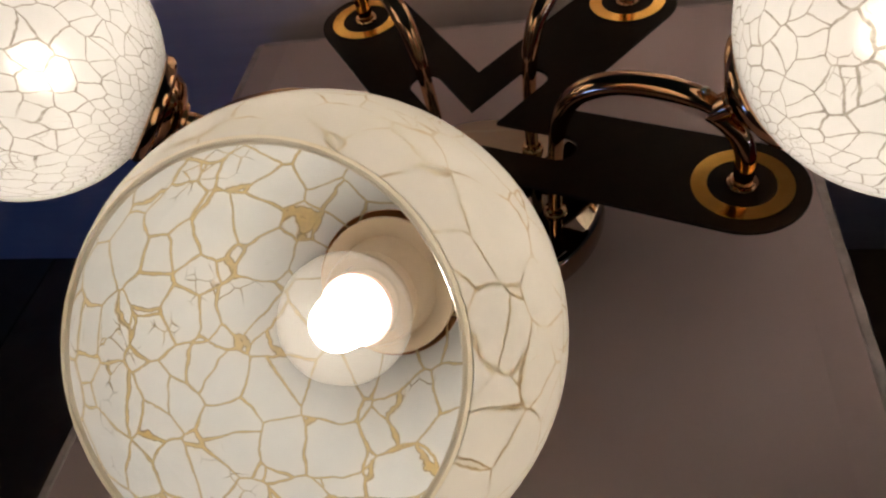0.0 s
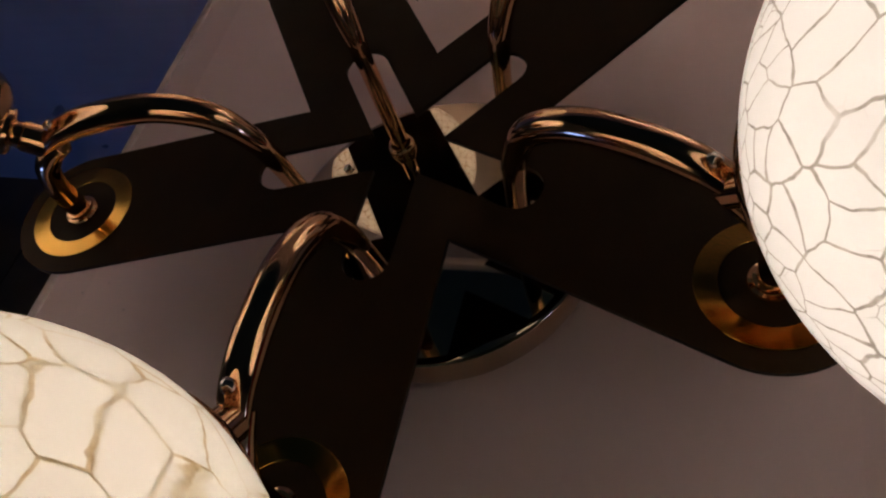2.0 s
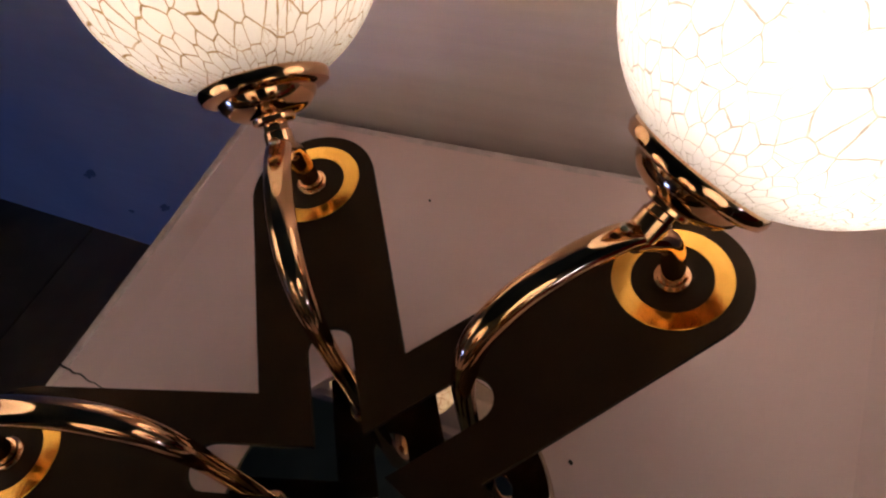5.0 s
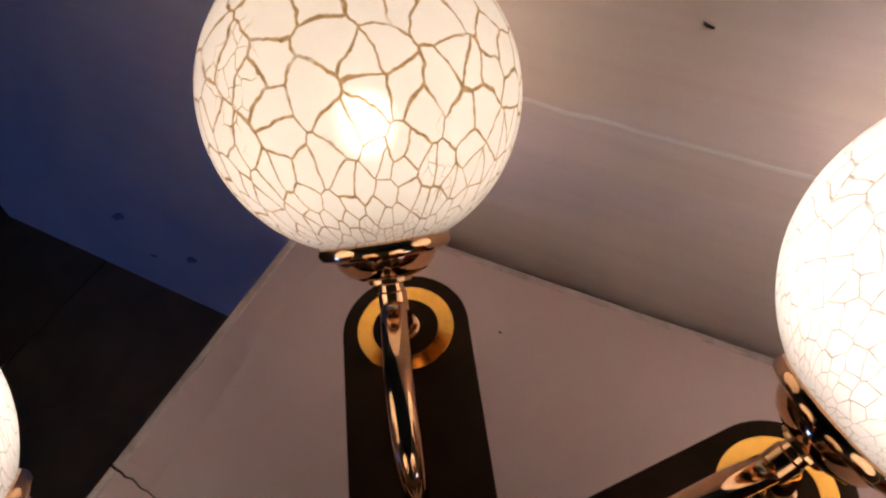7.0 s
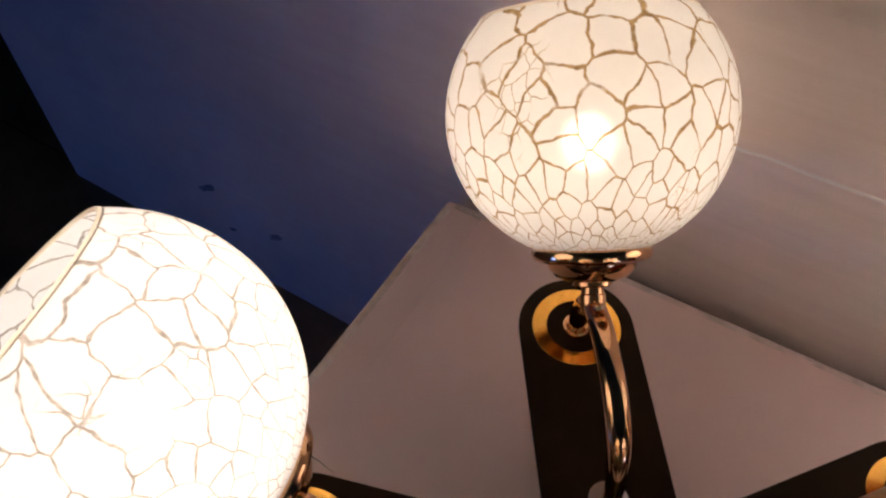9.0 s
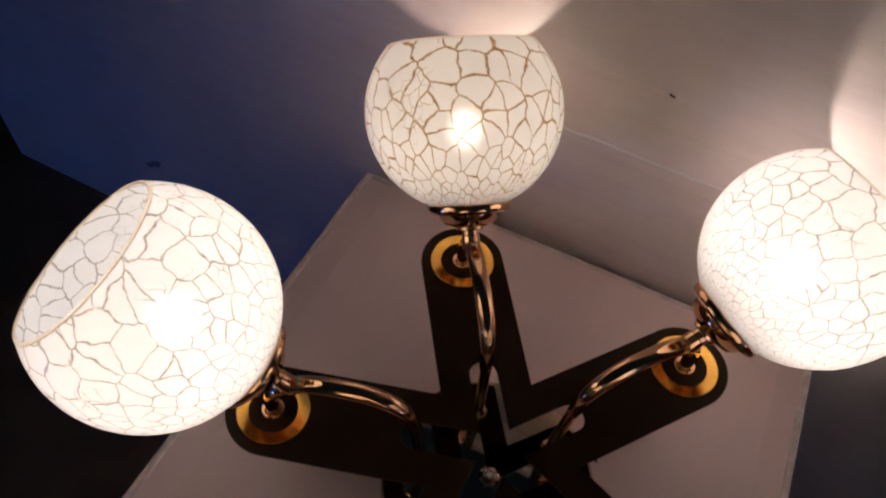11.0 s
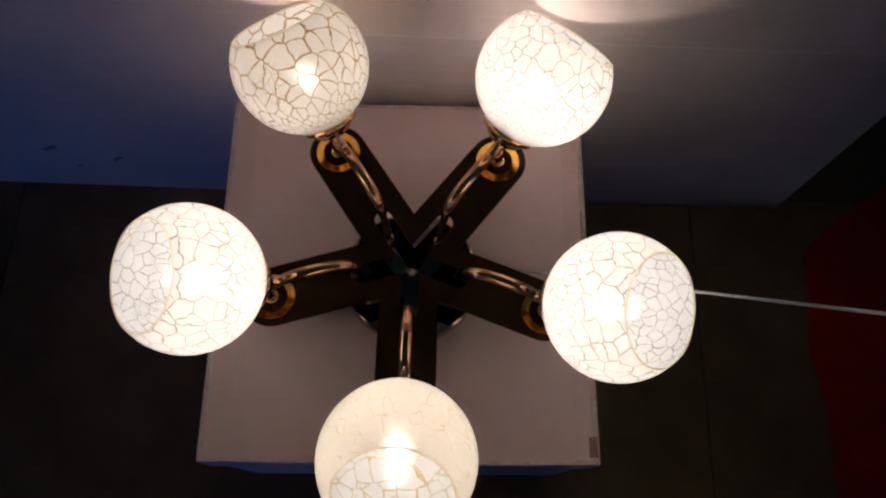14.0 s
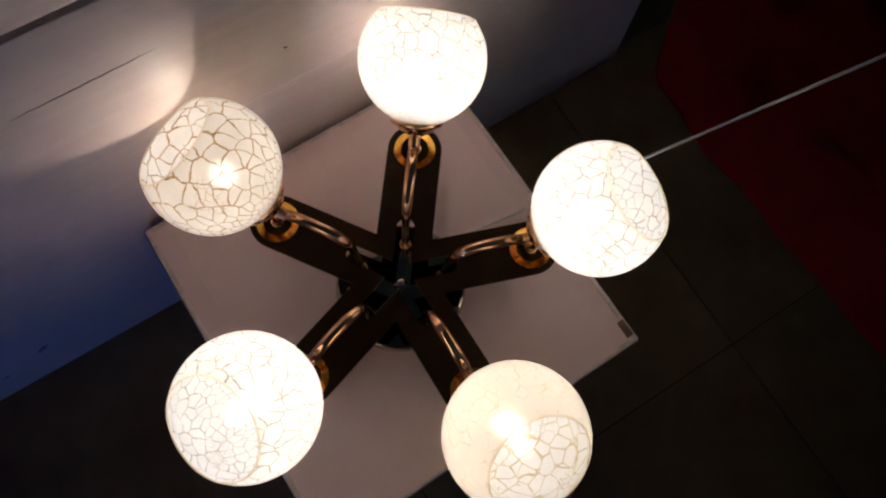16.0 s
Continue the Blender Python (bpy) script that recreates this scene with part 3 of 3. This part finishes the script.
def lamp():
    rise = PLATE_Z
    top = thing("ceiling_lamp", pose(0, 0, BOX_TOP + 0.0012), "lit five-armed lamp with crackled white glass globes lying on a carton", "lamp")
    dz = rise - BOX_TOP - 0.0012
    lift = Matrix.Translation((0, 0, dz)) @ TILT
    # round mirror base with a turned edge
    base_h = 0.0209
    prof = [(0.0, 0.0), (0.0800, 0.0), (0.0832, 0.0006), (0.0838, 0.0030), (0.0838, 0.0165), (0.0832, 0.0190), (0.0815, 0.0206), (0.0790, base_h), (0.0, base_h)]
    part("base", lathe(prof, 96), M_BASE, top, "round mirror-bright metal base")
    nut = lathe([(0.0, 0.0118), (0.003, 0.0114), (0.0052, 0.0098), (0.0062, 0.0072), (0.0062, 0.0040), (0.0080, 0.0036), (0.0084, 0.0020), (0.0084, 0.0)], 24)
    part("cap_nut", nut, M_STEEL, top, "domed metal cap nut", True, Matrix.Translation((0, 0, base_h)))
    for a in (60, 190, 305):
        scr = lathe([(0.0, 0.0022), (0.0018, 0.0020), (0.0028, 0.0012), (0.0030, 0.0)], 16)
        part("screw", scr, M_STEEL, top, "small round screw head", True, Matrix.Translation((0.066 * math.cos(radians(a)), 0.066 * math.sin(radians(a)), base_h)))
    part("star_plate", star_plate(0.0026), M_PLATE, top, "flat dark brown star plate with slotted arms", False, lift)
    path = tube_path()

    def thick(u):
        return 0.0046 + 0.0018 * min(1.0, max(0.0, (u - 0.25) / 0.3)) - 0.0006 * max(0.0, (u - 0.85) / 0.15)

    def flat(u):
        return 1.0 - 0.30 * max(0.0, (u - 0.80) / 0.20)

    meshes, cool, dense = {}, {}, {}
    for i, a in enumerate(ARMS):
        turn = lift @ pose(0, 0, 0, 0, 0, a)
        along_axis = holder_frames(SHIFT[i])

        def piece(name, make, material, parent, label="", own=None):
            """A repeated part, sharing one mesh between the arms."""
            m = turn if own is None else turn @ own
            if name not in meshes:
                ob = part(name, make(), material, None, label)
                meshes[name] = ob.data
            else:
                ob = new(name, meshes[name])
                if label:
                    ob["label"] = label
            ob.parent = parent
            if parent is top:
                ob.matrix_basis = m
            else:
                ob.matrix_basis = parent.matrix_basis.inverted() @ m
            return ob

        arm = piece("arm", lambda: sweep(path, thick, 20, flat), M_TUBE, top, "curved polished rose-gold tube")
        piece("collar", lambda: lathe([(0.0046, 0.0), (0.0072, 0.0), (0.0076, 0.001), (0.0076, 0.0032), (0.0070, 0.0042), (0.0062, 0.0046), (0.0062, 0.0062), (0.0046, 0.0066)], 28), M_TUBE, arm, "",
              Matrix.Translation((0.0545, 0, -0.0590)) @ pose(0, 0, 0, 0, 3, 0))
        stub = spline([(0.1650, 0, 0.0), (0.1650, 0, 0.010), (0.1640, 0, 0.0215), (0.1600, 0, 0.0325), (0.1520, 0, 0.0405), (0.1440, 0, 0.0445)], 8)
        piece("stub", lambda: sweep(stub, lambda u: 0.0054 - 0.0010 * max(0, (u - 0.7) / 0.3), 20), M_TUBE, arm)
        piece("flange", lambda: lathe([(0.0050, 0.0), (0.0082, 0.0), (0.0084, 0.0008), (0.0080, 0.0016), (0.0068, 0.0020), (0.0066, 0.0034), (0.0050, 0.0036)], 28), M_TUBE, arm, "",
              Matrix.Translation((FOOT_R, 0, 0.0003)))
        piece("screw_head", lambda: lathe([(0.0, 0.0024), (0.0016, 0.0022), (0.0026, 0.0013), (0.0028, 0.0)], 18), M_STEEL, arm, "",
              Matrix.Translation((0.1410, 0, 0.0568)) @ pose(0, 0, 0, 0, 14, 0))
        piece("inlay_ring", lambda: ring_bm(0.0178, 0.0264, 0.0, 0.0007), M_GOLD, top, "flat gold inlay ring", Matrix.Translation((FOOT_R, 0, 0.0001)))
        # holder: neck, stepped cup
        s0 = -0.1040
        piece("neck", lambda: lathe([(0.0, 0.0), (0.0060, 0.0), (0.0069, 0.0007), (0.0069, 0.0100), (0.0062, 0.0107), (0.0058, 0.0146), (0.0, 0.0146)], 28), M_TUBE, arm, "", along_axis(s0))
        cup_prof = [(0.0, 0.0), (0.0090, 0.0), (0.0104, 0.0012), (0.0104, 0.0034), (0.0140, 0.0040), (0.0192, 0.0068), (0.0228, 0.0116), (0.0242, 0.0158), (0.0276, 0.0164),
                    (0.0308, 0.0182), (0.0320, 0.0214), (0.0316, 0.0244), (0.0302, 0.0256), (0.0288, 0.0246), (0.0, 0.0190)]
        piece("cup", lambda: lathe([(q, 0.0256 - (0.0256 - z) * 0.83) for q, z in cup_prof], 56), M_TUBE, top, "stepped polished rose-gold cup", along_axis(s0 + 0.0098))
        glass = along_axis(0.0) @ pose(0, 0, 0, 0, -LEAN[i], 0)
        shade = piece("glass_globe", lambda: lathe(globe_profile(), 72), M_GLASS, top, "white opal glass globe with gilded crackle, lit", glass)
        if i in (1, 4):
            shade.data = dense.setdefault(0, shade.data.copy())
            shade.data.materials[0] = M_DENSE
        if i == 4:
            shade.data = shade.data.copy()
            shade.data.materials[0] = M_PALE
            k = (GLOBE_R - 0.0003) / GLOBE_R
            piece("gilding", lambda: lathe([(q * k, z * k) for q, z in globe_profile()], 72), M_LEAF, shade, "gold crackle lines inside the glass", glass)
        hi = math.sqrt(GLOBE_R ** 2 - MOUTH_R ** 2)
        lip = [(MOUTH_R + 0.0003, -0.0008), (MOUTH_R + 0.0002, 0.0004), (MOUTH_R - 0.0006, 0.0012), (MOUTH_R - 0.0016, 0.0010), (MOUTH_R - 0.0022, 0.0)]
        piece("lip", lambda: lathe(lip, 72), M_LIP, shade, "rounded glass lip", glass @ Matrix.Translation((0, 0, hi)))
        socket = piece("socket", lambda: lathe([(0.0, 0.0), (0.0185, 0.0), (0.0190, 0.0045), (0.0270, 0.0050), (0.0282, 0.0066), (0.0276, 0.0084), (0.0205, 0.0092), (0.0194, 0.0110), (0.0190, 0.026), (0.0178, 0.0285), (0.0140, 0.0290), (0.0140, 0.024), (0.0, 0.024)], 36), M_SOCKET, top,
                       "beige bulb socket", along_axis(-0.0705))
        bulb = piece("bulb", lambda: lathe([(0.0120, -0.024), (0.0125, -0.020), (0.0165, -0.0160), (0.0208, -0.0100), (0.0226, -0.002), (0.0222, 0.006), (0.0190, 0.0135), (0.0130, 0.0190), (0.0060, 0.0218), (0.0, 0.0222)], 36),
                     M_CLEAR, top, "clear round glass bulb, glowing", along_axis(-0.016))
        core = piece("glowing_core", lambda: lathe([(0.0, -0.0105), (0.0040, -0.0098), (0.0072, -0.0072), (0.0094, -0.0030), (0.0100, 0.0015), (0.0090, 0.0066), (0.0060, 0.0104), (0.0028, 0.0122), (0.0, 0.0126)], 24), M_CORE, bulb,
                     "bright white light" if i in (0, 2, 3) else "warm white light", along_axis(-0.0120))
        piece("stem", lambda: lathe([(0.0, -0.0150), (0.0128, -0.0150), (0.0136, -0.0138), (0.0132, -0.0122), (0.0090, -0.0118), (0.0052, -0.0112), (0.0034, -0.0096), (0.0, -0.0092)], 28), M_STEM, bulb,
              "pink glass stem holding the filament", along_axis(-0.0130))
        if i in (0, 2, 3):
            core.data = cool.setdefault(0, core.data.copy())
            core.data.materials[0] = M_COOL
        if i == 4:
            core.data = core.data.copy()
            core.data.materials[0] = M_SPARE
    return top


lamp()


# ---------------------------------------------------------------- white wire of the lamp
def wire():
    pts = [(0.045, 0.062, BOX_TOP + 0.004), (0.070, 0.080, BOX_TOP + 0.004), (0.104, 0.093, 0.3500), (0.222, 0.133, 0.432), (0.364, 0.181, 0.532), (0.561, 0.248, 0.670), (0.758, 0.314, 0.805), (1.30, 0.70, 1.08), (2.372, 1.832, 1.30)]
    ob = part("power_wire", sweep(spline(pts, 10), lambda u: 0.0019, 10), M_CABLE)
    tagged(ob, "thin white power wire running off from the lamp", "wire")


wire()


# ---------------------------------------------------------------- red mat on the floor
def mat():
    bm = bmesh.new()
    nx, ny = 84, 64
    x1, y0, y1 = 1.95, -0.90, 0.62

    def cloth(i, j):
        u, y = i / nx, y0 + (y1 - y0) * j / ny
        d = max(0.0, y + 0.08)
        left = 0.690 + 1.15 * d + 0.55 * d * d + 0.05 * max(0.0, -0.45 - y) + 0.022 * noise.noise((y * 6, 7, 1))
        x = left + (x1 - left) * u
        fold = 0.030 * noise.noise((x * 5.2 + y * 1.3, y * 2.1, 3)) + 0.012 * noise.noise((x * 13, y * 7, 5))
        return x, y, 0.006 + (0.034 + fold) * min(1.0, u * 7)

    g = [[bm.verts.new(cloth(i, j)) for j in range(ny + 1)] for i in range(nx + 1)]
    for i in range(nx):
        for j in range(ny):
            bm.faces.new((g[i][j], g[i + 1][j], g[i + 1][j + 1], g[i][j + 1]))
    rim = [e for e in bm.edges if e.is_boundary]
    ex = bmesh.ops.extrude_edge_only(bm, edges=rim)
    for v in ex["geom"]:
        if isinstance(v, bmesh.types.BMVert):
            v.co.z = 0.0
    ob = part("floor_mat", bm, M_RED, None, "", True, FRONT)
    tagged(ob, "dark red cloth mat lying uneven on the floor", "mat")


mat()


# ---------------------------------------------------------------- blue boxes added on the floor for unseen blue light, out of the lamp's light
def blue_fill_lamp(at, to, power, tint):
    spot = FRONT @ pose(at[0], at[1], 0.0, 0, 0, at[2])
    th = thing("blue_fill", spot, "added black box with blue diodes, standing in for unseen blue light", "light", "blue lights on the floor")
    part("housing", box_bm(-0.16, 0.16, -0.03, 0.03, 0.0, 0.16, 0.006), M_DARK, th)
    for i in range(5):
        for j in range(2):
            b = lathe([(0.0, 0.004), (0.006, 0.003), (0.009, 0.0)], 14)
            part("diode", b, M_BLUE, th, "glowing blue diode", True, pose(-0.12 + 0.06 * i, 0.0305, 0.05 + 0.06 * j, -90, 0, 0))
    d = bpy.data.lights.new("blue_light", "AREA")
    d.shape, d.size, d.size_y, d.energy, d.color = "RECTANGLE", 0.30, 0.12, power, tint
    ob = new("blue_light", d)
    ob.matrix_basis = look(spot @ Vector((0, 0.05, 0.08)), FRONT @ Vector(to))


# stands in for the unseen source of the blue on the cabinet's left
blue_fill_lamp((*BLUE_AT, 0), BLUE_TO, BLUE, (0.11, 0.27, 1.0))
# second fill, added to turn the cabinet's right end bluish
blue_fill_lamp((2.40, -1.20, 55), (0.30, 0.0, 0.25), BLUE * 0.8, (0.38, 0.52, 1.0))


# ---------------------------------------------------------------- floor tiles
def tiles():
    size, gap = 0.60, 0.0025
    data = None
    for i in range(-5, 5):
        for j in range(-5, 2):
            x0, y0 = 0.492 + i * size, 0.95 - size * 1.55 + j * size
            if x0 > 3.0 or x0 + size < -3.0 or y0 + size < -3.4 or y0 > 0.95 or x0 < -3.0 or x0 + size > 3.0 or y0 + size > 0.95:
                continue
            if data is None:
                ob = part("tile", box_bm(gap / 2, size - gap / 2, gap / 2, size - gap / 2, -0.0035, 0.0, 0.0008, 1), M_FLOOR, floor, "", False)
                data = ob.data
            else:
                ob = new("tile", data)
                ob.parent = floor
            ob.matrix_basis = pose(x0, y0, 0)


tiles()
